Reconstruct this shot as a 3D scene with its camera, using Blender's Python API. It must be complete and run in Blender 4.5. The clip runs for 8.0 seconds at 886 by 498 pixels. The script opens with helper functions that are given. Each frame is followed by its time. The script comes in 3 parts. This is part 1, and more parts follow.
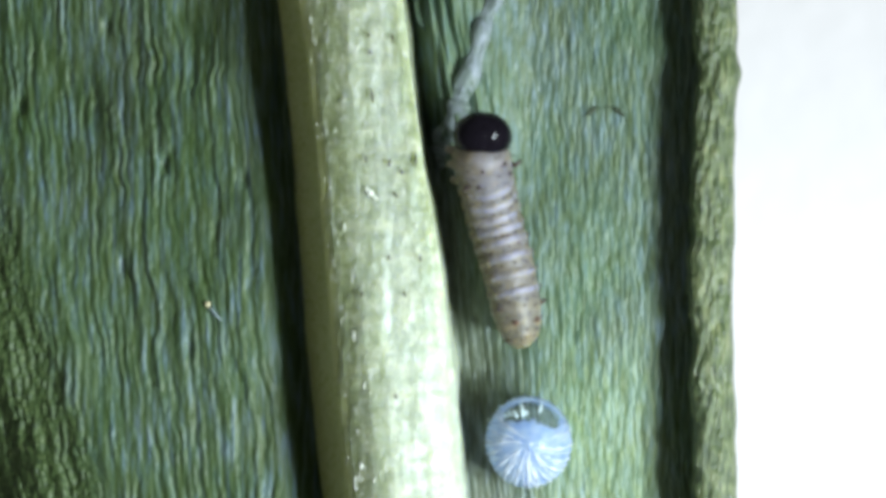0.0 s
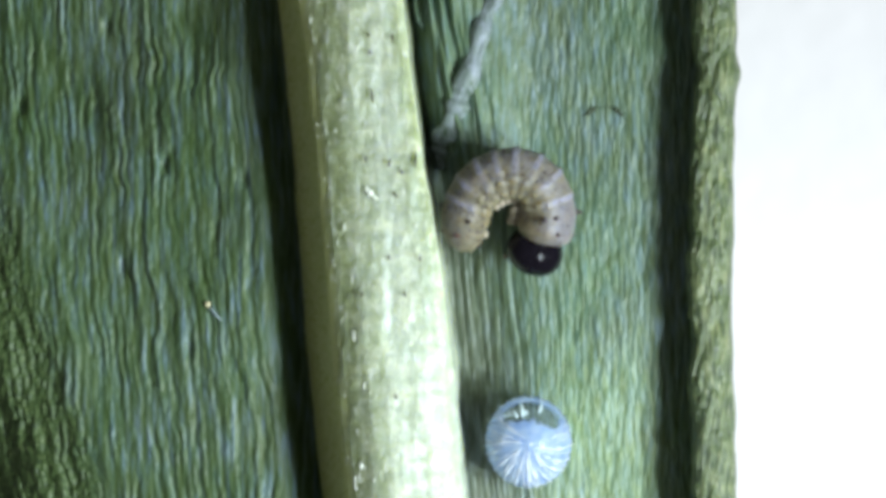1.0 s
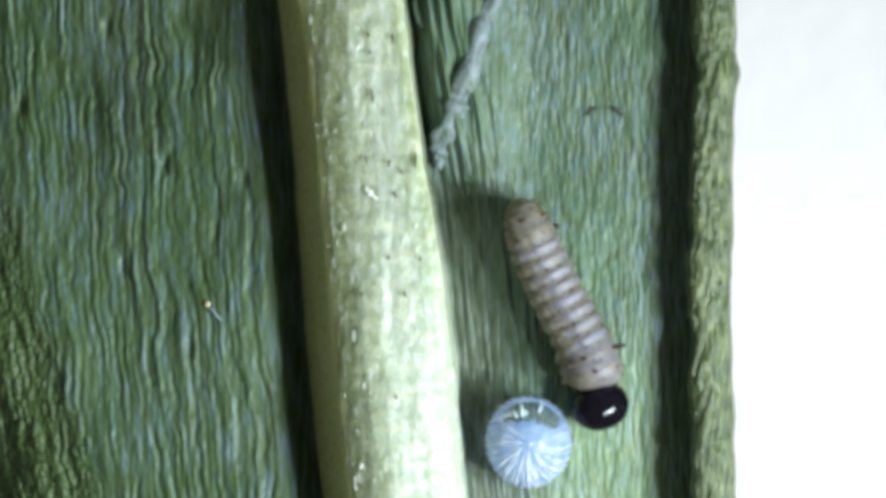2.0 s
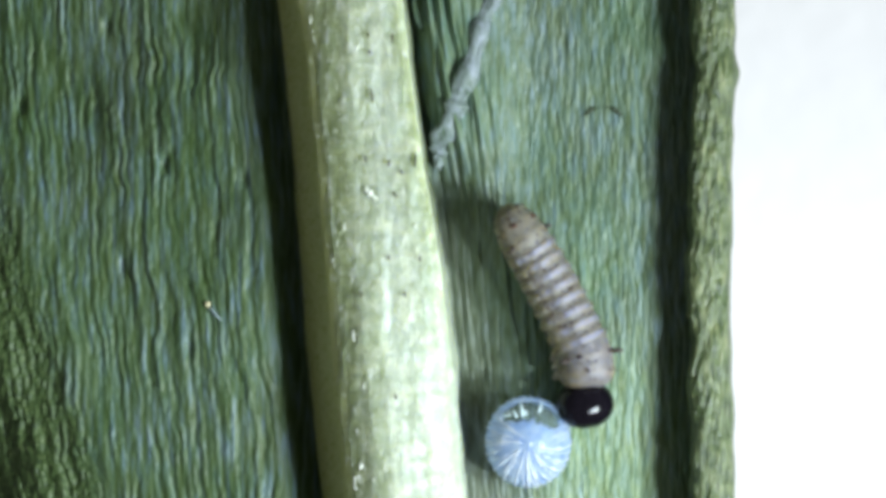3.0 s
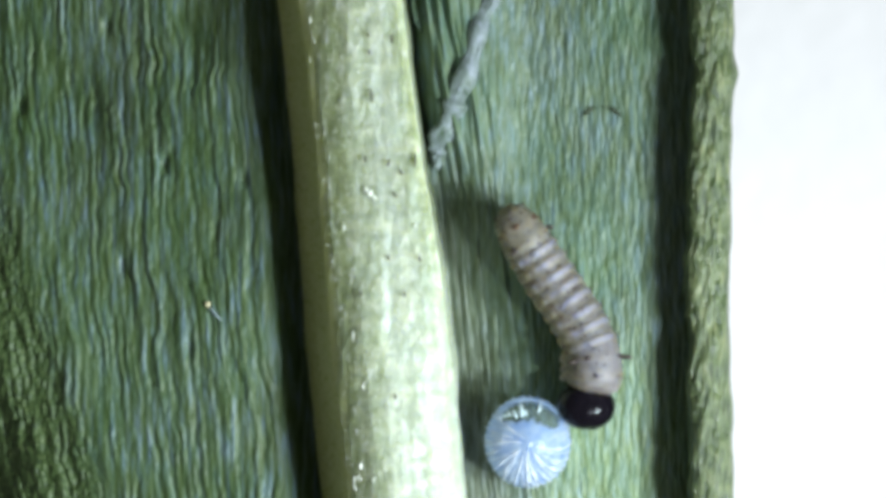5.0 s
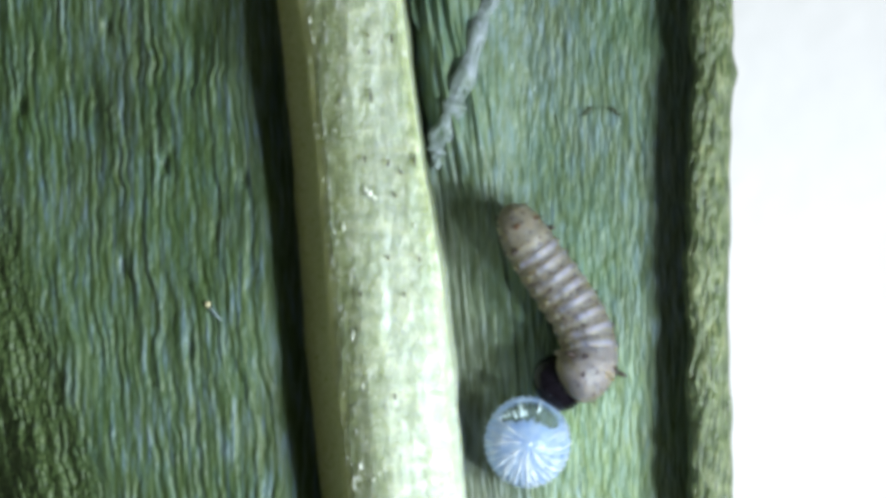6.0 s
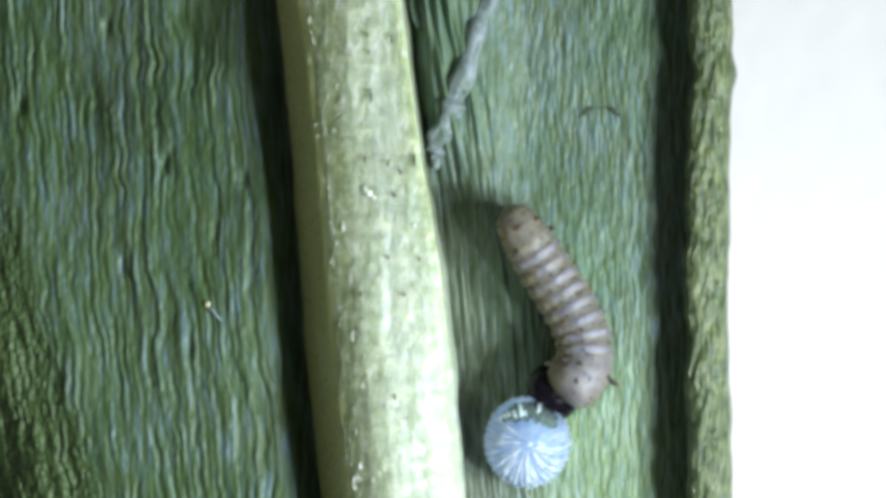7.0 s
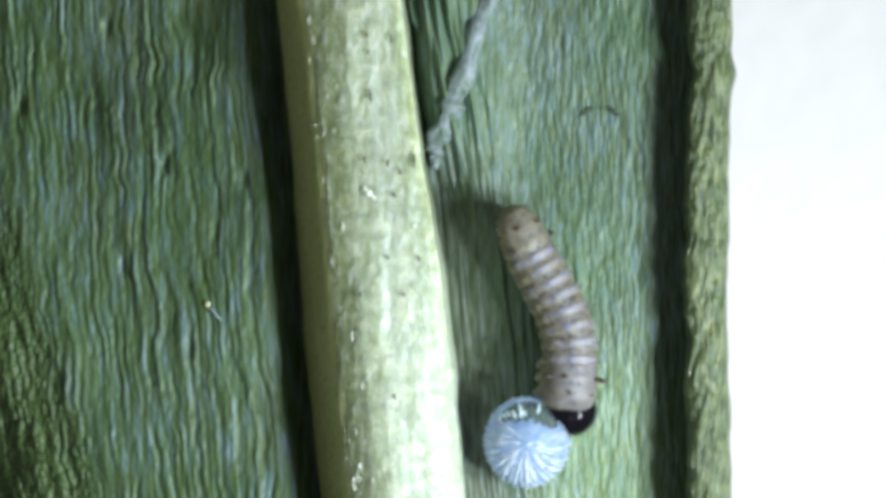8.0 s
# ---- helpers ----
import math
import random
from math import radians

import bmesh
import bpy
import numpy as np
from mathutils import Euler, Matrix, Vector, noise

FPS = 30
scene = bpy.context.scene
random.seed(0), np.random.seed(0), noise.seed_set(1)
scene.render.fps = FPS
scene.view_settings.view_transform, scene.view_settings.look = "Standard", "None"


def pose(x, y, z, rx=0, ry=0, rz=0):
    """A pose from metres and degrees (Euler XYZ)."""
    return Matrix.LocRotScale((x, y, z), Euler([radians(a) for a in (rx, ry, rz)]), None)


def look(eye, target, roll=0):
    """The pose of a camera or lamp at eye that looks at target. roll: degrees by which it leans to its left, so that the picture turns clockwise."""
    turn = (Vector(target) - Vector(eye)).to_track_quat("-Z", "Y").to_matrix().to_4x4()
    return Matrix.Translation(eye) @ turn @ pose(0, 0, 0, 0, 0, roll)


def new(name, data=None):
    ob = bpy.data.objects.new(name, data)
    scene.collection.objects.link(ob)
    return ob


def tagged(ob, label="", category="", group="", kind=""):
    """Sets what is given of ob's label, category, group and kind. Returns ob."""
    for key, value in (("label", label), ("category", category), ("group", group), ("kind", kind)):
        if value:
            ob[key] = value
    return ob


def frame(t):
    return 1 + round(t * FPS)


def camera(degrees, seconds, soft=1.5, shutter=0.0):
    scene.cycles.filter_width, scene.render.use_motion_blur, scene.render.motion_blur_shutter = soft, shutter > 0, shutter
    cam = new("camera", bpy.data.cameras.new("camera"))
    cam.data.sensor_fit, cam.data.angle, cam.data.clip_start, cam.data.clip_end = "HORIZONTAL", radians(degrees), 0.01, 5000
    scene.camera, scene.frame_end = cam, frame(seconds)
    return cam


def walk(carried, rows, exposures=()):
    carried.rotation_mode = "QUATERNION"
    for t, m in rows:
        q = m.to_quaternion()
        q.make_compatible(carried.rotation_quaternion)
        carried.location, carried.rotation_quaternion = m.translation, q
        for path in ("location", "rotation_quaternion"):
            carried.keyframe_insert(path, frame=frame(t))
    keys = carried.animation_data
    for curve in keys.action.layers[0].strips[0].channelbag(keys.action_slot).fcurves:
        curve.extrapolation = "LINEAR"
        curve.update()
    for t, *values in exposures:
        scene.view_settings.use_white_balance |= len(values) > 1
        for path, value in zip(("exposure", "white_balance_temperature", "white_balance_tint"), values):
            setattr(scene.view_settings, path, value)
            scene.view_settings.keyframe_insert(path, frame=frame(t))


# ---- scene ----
# Numbers below are in divisions of the stage grid: x to the right, y down from the plate's
# corner, heights up from the leaf blade. One division is 5.8 micrometres.
U = 5.8e-6
CX, CY = 784.0, 441.0


def P(x, y, z=0.0):
    return Vector(((x - CX) * U, (CY - y) * U, z * U))


# ---- camera: a microscope that looks straight down, 60 mm over the leaf ----
cam = camera(8.668, 8.0, soft=4.7)
EYE = pose(0, 0, 0.060, 0, 0, 0)
walk(cam, [(0.0, EYE), (8.0, EYE)])

# ---- light: a small cluster of cold-white diodes beside the stage, and a dim room ----
world = bpy.data.worlds.new("room")
world.use_nodes = True
world.node_tree.nodes["Background"].inputs["Color"].default_value = (0.95, 1.0, 1.0, 1)
world.node_tree.nodes["Background"].inputs["Strength"].default_value = 0.155
scene.world = world
LAMP_AZ, LAMP_EL, LAMP_D = -17.0, 46.0, 0.048
AIM = P(880, 720)            # the middle of the beam
for da, de, share in ((-13.0, 3.5, 0.34), (0.0, -2.5, 0.42), (11.0, 3.0, 0.24)):
    az, el = radians(LAMP_AZ + da), radians(LAMP_EL + de)
    spot = Vector((math.cos(az) * math.cos(el), math.sin(az) * math.cos(el), math.sin(el))) * LAMP_D
    lamp = bpy.data.lights.new("diode", "AREA")
    lamp.shape, lamp.size, lamp.energy, lamp.color = "DISK", 0.0040, 0.00285 * share, (0.822, 0.935, 1.0)
    lamp.spread = radians(42)
    ob = new("diode_lamp", lamp)
    ob.matrix_world = look(spot, AIM)
scene.view_settings.exposure = 0.0


# ---- noise for shapes ----
def lattice(ix, iy, seed):
    h = (ix.astype(np.int64) * 374761393 + iy.astype(np.int64) * 668265263 + seed * 144269504) & 0xFFFFFFFF
    h = ((h ^ (h >> 13)) * 1274126177) & 0xFFFFFFFF
    return ((h ^ (h >> 16)) & 0xFFFF) / 65535.0


def vnoise(x, y, seed=0):
    x, y = np.asarray(x, float), np.asarray(y, float)
    ix, iy = np.floor(x), np.floor(y)
    fx, fy = x - ix, y - iy
    fx, fy = fx * fx * fx * (fx * (fx * 6 - 15) + 10), fy * fy * fy * (fy * (fy * 6 - 15) + 10)
    a, b = lattice(ix, iy, seed), lattice(ix + 1, iy, seed)
    c, d = lattice(ix, iy + 1, seed), lattice(ix + 1, iy + 1, seed)
    return (a + (b - a) * fx) * (1 - fy) + (c + (d - c) * fx) * fy - 0.5


def step(a, b, x):
    t = np.clip((np.asarray(x, float) - a) / (b - a), 0, 1)
    return t * t * (3 - 2 * t)


# ---- materials ----
def material(name, rough=0.5, spec=0.5, sss=0.0, sss_size=20, tint=(1, 1, 1), alpha=1.0, coat=0.0, trans=0.0, ior=1.45):
    m = bpy.data.materials.new(name)
    m.use_nodes = True
    b = m.node_tree.nodes["Principled BSDF"]
    b.inputs["Roughness"].default_value = rough
    b.inputs["Specular IOR Level"].default_value = spec
    b.inputs["Subsurface Weight"].default_value = sss
    b.inputs["Subsurface Scale"].default_value = sss_size * U
    b.inputs["Subsurface Radius"].default_value = tint
    b.inputs["Alpha"].default_value = alpha
    b.inputs["Coat Weight"].default_value = coat
    b.inputs["Transmission Weight"].default_value = trans
    b.inputs["IOR"].default_value = ior
    return m, m.node_tree, b


def put(nt, kind, **values):
    n = nt.nodes.new(kind)
    for key, v in values.items():
        n.inputs[key].default_value = v
    return n


def coords(nt, stretch=(1, 1, 1), spin=0.0):
    """Object coordinates in divisions, divided by stretch."""
    c = nt.nodes.new("ShaderNodeTexCoord")
    m = nt.nodes.new("ShaderNodeMapping")
    m.inputs["Scale"].default_value = [1 / (U * s) for s in stretch]
    m.inputs["Rotation"].default_value = (0, 0, radians(spin))
    nt.links.new(c.outputs["Object"], m.inputs["Vector"])
    return m.outputs["Vector"]


def noise_of(nt, vec, detail=3.0, rough=0.55, warp=0.0):
    n = put(nt, "ShaderNodeTexNoise", Scale=1.0, Detail=detail, Roughness=rough, Distortion=warp)
    nt.links.new(vec, n.inputs["Vector"])
    return n.outputs["Fac"]


def ramp(nt, fac, *stops):
    r = nt.nodes.new("ShaderNodeValToRGB")
    e = r.color_ramp.elements
    while len(e) < len(stops):
        e.new(0.5)
    for el, (p, c) in zip(e, stops):
        el.position, el.color = p, (*c, 1) if len(c) == 3 else c
    nt.links.new(fac, r.inputs["Fac"])
    return r.outputs["Color"]


def mix(nt, fac, a, b, how="MIX"):
    n = nt.nodes.new("ShaderNodeMix")
    n.data_type, n.blend_type = "RGBA", how
    for sock, v in ((n.inputs[0], fac), (n.inputs[6], a), (n.inputs[7], b)):
        if isinstance(v, bpy.types.NodeSocket):
            nt.links.new(v, sock)
        else:
            sock.default_value = v if not isinstance(v, tuple) else (*v, 1)
    return n.outputs[2]


def maths(nt, op, a, b):
    n = nt.nodes.new("ShaderNodeMath")
    n.operation = op
    for sock, v in zip(n.inputs, (a, b)):
        if isinstance(v, bpy.types.NodeSocket):
            nt.links.new(v, sock)
        else:
            sock.default_value = v
    return n.outputs[0]


def bump(nt, bsdf, height, size, strength=1.0):
    n = put(nt, "ShaderNodeBump", Strength=strength, Distance=size * U)
    nt.links.new(height, n.inputs["Height"])
    nt.links.new(n.outputs["Normal"], bsdf.inputs["Normal"])


def across(nt, start, lean):
    """Distance to the right of a line that leans along the leaf, in divisions."""
    sep = nt.nodes.new("ShaderNodeSeparateXYZ")
    nt.links.new(coords(nt), sep.inputs[0])
    return maths(nt, "ADD", maths(nt, "ADD", sep.outputs["X"], maths(nt, "MULTIPLY", sep.outputs["Y"], lean)), CX - start - lean * CY)


def leaf_material(name, dark, mid, pale, spin, margin=False, run=75):
    m, nt, b = material(name, rough=0.42, spec=0.55)
    grain = noise_of(nt, coords(nt, (8, run, 30), spin), 3.0, 0.6, 0.4)
    fine = noise_of(nt, coords(nt, (5, 12, 8), spin), 2.0)
    big = noise_of(nt, coords(nt, (170, 260, 200)), 2.0)
    # the bluish pale tone carries waxy sheen painted into the grain
    col = ramp(nt, grain, (0.34, dark), (0.51, mid), (0.70, pale))
    col = mix(nt, ramp(nt, big, (0.35, (0, 0, 0)), (0.7, (1, 1, 1))), col, mix(nt, 1.0, col, (0.72, 0.86, 0.62), "MULTIPLY"))
    hue = noise_of(nt, coords(nt, (6.5, run * 0.7, 20), spin), 2.0, 0.5, 0.3)
    col = mix(nt, 1.0, col, ramp(nt, hue, (0.36, (1.08, 1.03, 0.80)), (0.50, (1.0, 1.0, 1.0)), (0.64, (0.93, 0.99, 1.14))), "MULTIPLY")
    if margin:
        sep = nt.nodes.new("ShaderNodeSeparateXYZ")
        nt.links.new(coords(nt), sep.inputs[0])
        # the strip beside the rolled border: olive, granular
        d = maths(nt, "ADD", maths(nt, "ADD", sep.outputs["X"], maths(nt, "MULTIPLY", sep.outputs["Y"], 0.35)), CX + 140 - 0.35 * CY)
        d = maths(nt, "ADD", d, maths(nt, "MULTIPLY", maths(nt, "SUBTRACT", fine, 0.5), 90.0))
        fac = ramp(nt, maths(nt, "DIVIDE", maths(nt, "ADD", d, 40.0), 100.0), (0.0, (1, 1, 1)), (1.0, (0, 0, 0)))
        gr = noise_of(nt, coords(nt, (6, 7, 7)), 3.0, 0.6)
        col = mix(nt, fac, col, ramp(nt, gr, (0.35, (0.020, 0.042, 0.010)), (0.55, (0.058, 0.098, 0.026)), (0.8, (0.16, 0.20, 0.08))))
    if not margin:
        # brighter light on the lower blade, painted as a paler, slightly yellow patch
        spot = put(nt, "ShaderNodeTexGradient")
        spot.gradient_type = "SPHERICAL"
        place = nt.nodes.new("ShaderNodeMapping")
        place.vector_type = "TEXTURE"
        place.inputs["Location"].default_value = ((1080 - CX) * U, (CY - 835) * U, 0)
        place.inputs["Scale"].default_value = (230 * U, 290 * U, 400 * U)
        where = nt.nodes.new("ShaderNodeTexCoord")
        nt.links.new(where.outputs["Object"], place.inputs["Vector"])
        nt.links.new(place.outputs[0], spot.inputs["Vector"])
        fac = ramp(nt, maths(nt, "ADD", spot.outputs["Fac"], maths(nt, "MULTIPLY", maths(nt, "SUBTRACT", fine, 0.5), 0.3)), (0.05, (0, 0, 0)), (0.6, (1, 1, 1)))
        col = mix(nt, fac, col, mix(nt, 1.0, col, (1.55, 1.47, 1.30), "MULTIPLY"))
        # greyer, brownish tone along the midrib, fading out near the top
        d = maths(nt, "ADD", across(nt, 724, 0.118), maths(nt, "MULTIPLY", maths(nt, "SUBTRACT", big, 0.5), 120.0))
        fac = ramp(nt, maths(nt, "DIVIDE", d, 150.0), (0.25, (0.75,) * 3), (0.95, (0, 0, 0)))
        sep = nt.nodes.new("ShaderNodeSeparateXYZ")
        nt.links.new(coords(nt), sep.inputs[0])
        fac = maths(nt, "MULTIPLY", fac, ramp(nt, maths(nt, "DIVIDE", maths(nt, "SUBTRACT", 300.0, sep.outputs["Y"]), 300.0), (0.3, (0, 0, 0)), (0.9, (1, 1, 1))))
        col = mix(nt, fac, col, ramp(nt, grain, (0.34, (0.055, 0.062, 0.036)), (0.53, (0.11, 0.125, 0.085)), (0.72, (0.20, 0.225, 0.19))))
    nt.links.new(col, b.inputs["Base Color"])
    nt.links.new(ramp(nt, fine, (0.3, (0.46,) * 3), (0.7, (0.68,) * 3)), b.inputs["Roughness"])
    bump(nt, b, maths(nt, "ADD", grain, maths(nt, "MULTIPLY", fine, 0.6)), 2.2, 0.7)
    return m


LEAF_L = leaf_material("leaf_blade_dark", (0.038, 0.068, 0.014), (0.081, 0.126, 0.065), (0.138, 0.195, 0.228), 4, True, 90)
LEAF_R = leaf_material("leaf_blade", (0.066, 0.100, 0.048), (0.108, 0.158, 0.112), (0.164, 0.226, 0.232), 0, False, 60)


def margin_material():
    m, nt, b = material("leaf_border", rough=0.36, spec=0.6)
    g = noise_of(nt, coords(nt, (6.0, 34, 11), 12), 3.0, 0.6, 0.3)
    nt.links.new(ramp(nt, g, (0.37, (0.026, 0.044, 0.014)), (0.52, (0.088, 0.122, 0.046)), (0.74, (0.25, 0.265, 0.125))), b.inputs["Base Color"])
    bump(nt, b, g, 7.0, 1.0)
    return m


BORDER = margin_material()


def rib_material():
    m, nt, b = material("midrib_flesh", rough=0.38, spec=0.55, sss=0.9, sss_size=55, tint=(1.0, 0.97, 0.55))
    g = noise_of(nt, coords(nt, (18, 130, 24), 5), 3.0, 0.55, 0.2)
    cross = noise_of(nt, coords(nt, (44, 24, 30)), 3.0)
    dots = noise_of(nt, coords(nt, (5, 9, 6)), 2.0)
    col = ramp(nt, g, (0.28, (0.345, 0.392, 0.268)), (0.50, (0.415, 0.468, 0.350)), (0.74, (0.50, 0.57, 0.475)))
    col = mix(nt, ramp(nt, cross, (0.45, (0, 0, 0)), (0.66, (0.75,) * 3)), col, (0.60, 0.635, 0.50))
    # two olive strands along the pale rib; the first paints the left side's shade
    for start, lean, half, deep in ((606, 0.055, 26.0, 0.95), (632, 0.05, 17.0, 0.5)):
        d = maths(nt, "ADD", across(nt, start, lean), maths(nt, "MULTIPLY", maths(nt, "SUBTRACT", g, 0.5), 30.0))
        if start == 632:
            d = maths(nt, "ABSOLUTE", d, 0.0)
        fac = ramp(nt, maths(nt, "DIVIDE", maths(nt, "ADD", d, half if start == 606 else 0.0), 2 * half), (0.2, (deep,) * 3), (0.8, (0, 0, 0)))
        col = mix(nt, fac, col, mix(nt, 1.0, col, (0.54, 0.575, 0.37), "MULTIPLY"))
    # olive tint that grows towards the right edge, stronger in the upper part
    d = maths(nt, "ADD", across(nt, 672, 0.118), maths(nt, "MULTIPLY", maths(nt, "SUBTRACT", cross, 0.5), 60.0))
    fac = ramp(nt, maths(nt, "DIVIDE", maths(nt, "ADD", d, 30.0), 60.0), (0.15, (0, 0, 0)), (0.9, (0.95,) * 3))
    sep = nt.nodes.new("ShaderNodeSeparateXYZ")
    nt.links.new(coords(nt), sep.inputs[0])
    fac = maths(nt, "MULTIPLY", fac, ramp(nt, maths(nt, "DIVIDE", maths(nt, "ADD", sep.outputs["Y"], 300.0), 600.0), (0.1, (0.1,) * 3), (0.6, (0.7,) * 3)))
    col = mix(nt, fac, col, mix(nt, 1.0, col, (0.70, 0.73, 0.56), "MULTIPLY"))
    # the smooth green foot where the blade begins
    d = maths(nt, "ADD", across(nt, 546, 0.088), maths(nt, "MULTIPLY", maths(nt, "SUBTRACT", g, 0.5), 34.0))
    foot = ramp(nt, maths(nt, "DIVIDE", maths(nt, "ADD", d, 12.0), 24.0), (0.1, (1, 1, 1)), (0.9, (0, 0, 0)))
    body_of = ramp(nt, maths(nt, "DIVIDE", maths(nt, "ADD", d, 12.0), 24.0), (0.1, (0.08,) * 3), (0.9, (1, 1, 1)))
    # foot colour raised to stand in for light passing through the shaded face
    col = mix(nt, foot, col, mix(nt, 0.78, col, (0.42, 0.45, 0.165)))
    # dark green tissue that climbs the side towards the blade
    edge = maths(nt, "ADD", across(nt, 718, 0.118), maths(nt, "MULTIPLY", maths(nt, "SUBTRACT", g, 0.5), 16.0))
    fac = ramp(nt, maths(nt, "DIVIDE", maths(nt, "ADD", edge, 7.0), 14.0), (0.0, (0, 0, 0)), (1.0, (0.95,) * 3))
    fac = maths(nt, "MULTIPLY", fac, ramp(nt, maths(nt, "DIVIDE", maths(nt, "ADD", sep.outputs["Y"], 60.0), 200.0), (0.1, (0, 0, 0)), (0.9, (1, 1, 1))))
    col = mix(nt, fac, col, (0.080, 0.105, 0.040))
    # milky flecks, longer along the rib
    fleck = noise_of(nt, coords(nt, (13, 30, 15)), 3.0, 0.6, 0.3)
    col = mix(nt, maths(nt, "MULTIPLY", ramp(nt, fleck, (0.53, (0, 0, 0)), (0.72, (0.6,) * 3)), body_of), col, (0.70, 0.73, 0.64))
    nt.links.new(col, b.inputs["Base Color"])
    nt.links.new(ramp(nt, dots, (0.35, (0.20,) * 3), (0.65, (0.52,) * 3)), b.inputs["Roughness"])
    h = maths(nt, "ADD", maths(nt, "ADD", g, fleck), maths(nt, "ADD", maths(nt, "MULTIPLY", dots, 0.8), maths(nt, "MULTIPLY", cross, 0.6)))
    bump(nt, b, maths(nt, "MULTIPLY", h, body_of), 4.0, 0.8)
    return m


RIB = rib_material()


def plain(name, col, rough=0.5, spread=0.25, size=20, **kw):
    """A plain surface with some mottling at two scales."""
    m, nt, b = material(name, rough=rough, **kw)
    a = noise_of(nt, coords(nt, (size,) * 3), 3.0)
    c = noise_of(nt, coords(nt, (size * 6,) * 3), 2.0)
    f = maths(nt, "ADD", maths(nt, "MULTIPLY", a, 0.6), maths(nt, "MULTIPLY", c, 0.4))
    lo, hi = [tuple(min(1, v * s) for v in col) for s in (1 - spread, 1 + spread)]
    nt.links.new(ramp(nt, f, (0.3, lo), (0.7, hi)), b.inputs["Base Color"])
    bump(nt, b, a, size * 0.08, 0.5)
    return m


STAGE = plain("white_enamel", (0.655, 0.618, 0.608), 0.35, 0.02, 300)
FIBRE = plain("pale_fibre", (0.55, 0.50, 0.30), 0.5, 0.4, 6)
DARK = plain("brown_pigment", (0.046, 0.026, 0.030), 0.45, 0.4, 5)
RUST = plain("rusty_pigment", (0.10, 0.048, 0.03), 0.45, 0.5, 5)
BLACK = plain("black_head_shell", (0.0050, 0.0040, 0.0062), 0.13, 0.4, 14, spec=0.2)
MOUTH = plain("brown_mouth", (0.10, 0.035, 0.015), 0.35, 0.5, 8)
HAIR = plain("dark_bristle", (0.05, 0.035, 0.03), 0.5, 0.3, 5)
LEGS = plain("pale_leg_skin", (0.29, 0.255, 0.195), 0.4, 0.25, 10, sss=0.4, sss_size=12)
BEAD = plain("glint_white", (0.75, 0.78, 0.68), 0.12, 0.1, 5, spec=0.9)
SCAR = plain("dark_scar", (0.028, 0.042, 0.018), 0.6, 0.3, 6)


def vein_material():
    """Dried whitish skin over green tissue, worn through in patches."""
    m, nt, b = material("pale_vein", rough=0.5, spec=0.35, sss=0.4, sss_size=12)
    patch = noise_of(nt, coords(nt, (16, 34, 20), 22), 3.0, 0.6, 0.4)
    fine = noise_of(nt, coords(nt, (4, 12, 6), 22), 2.0)
    f = maths(nt, "ADD", maths(nt, "MULTIPLY", patch, 0.7), maths(nt, "MULTIPLY", fine, 0.3))
    nt.links.new(ramp(nt, f, (0.34, (0.075, 0.115, 0.066)), (0.50, (0.180, 0.220, 0.212)), (0.66, (0.275, 0.312, 0.345))), b.inputs["Base Color"])
    bump(nt, b, f, 3.0, 0.7)
    return m


VEIN = vein_material()


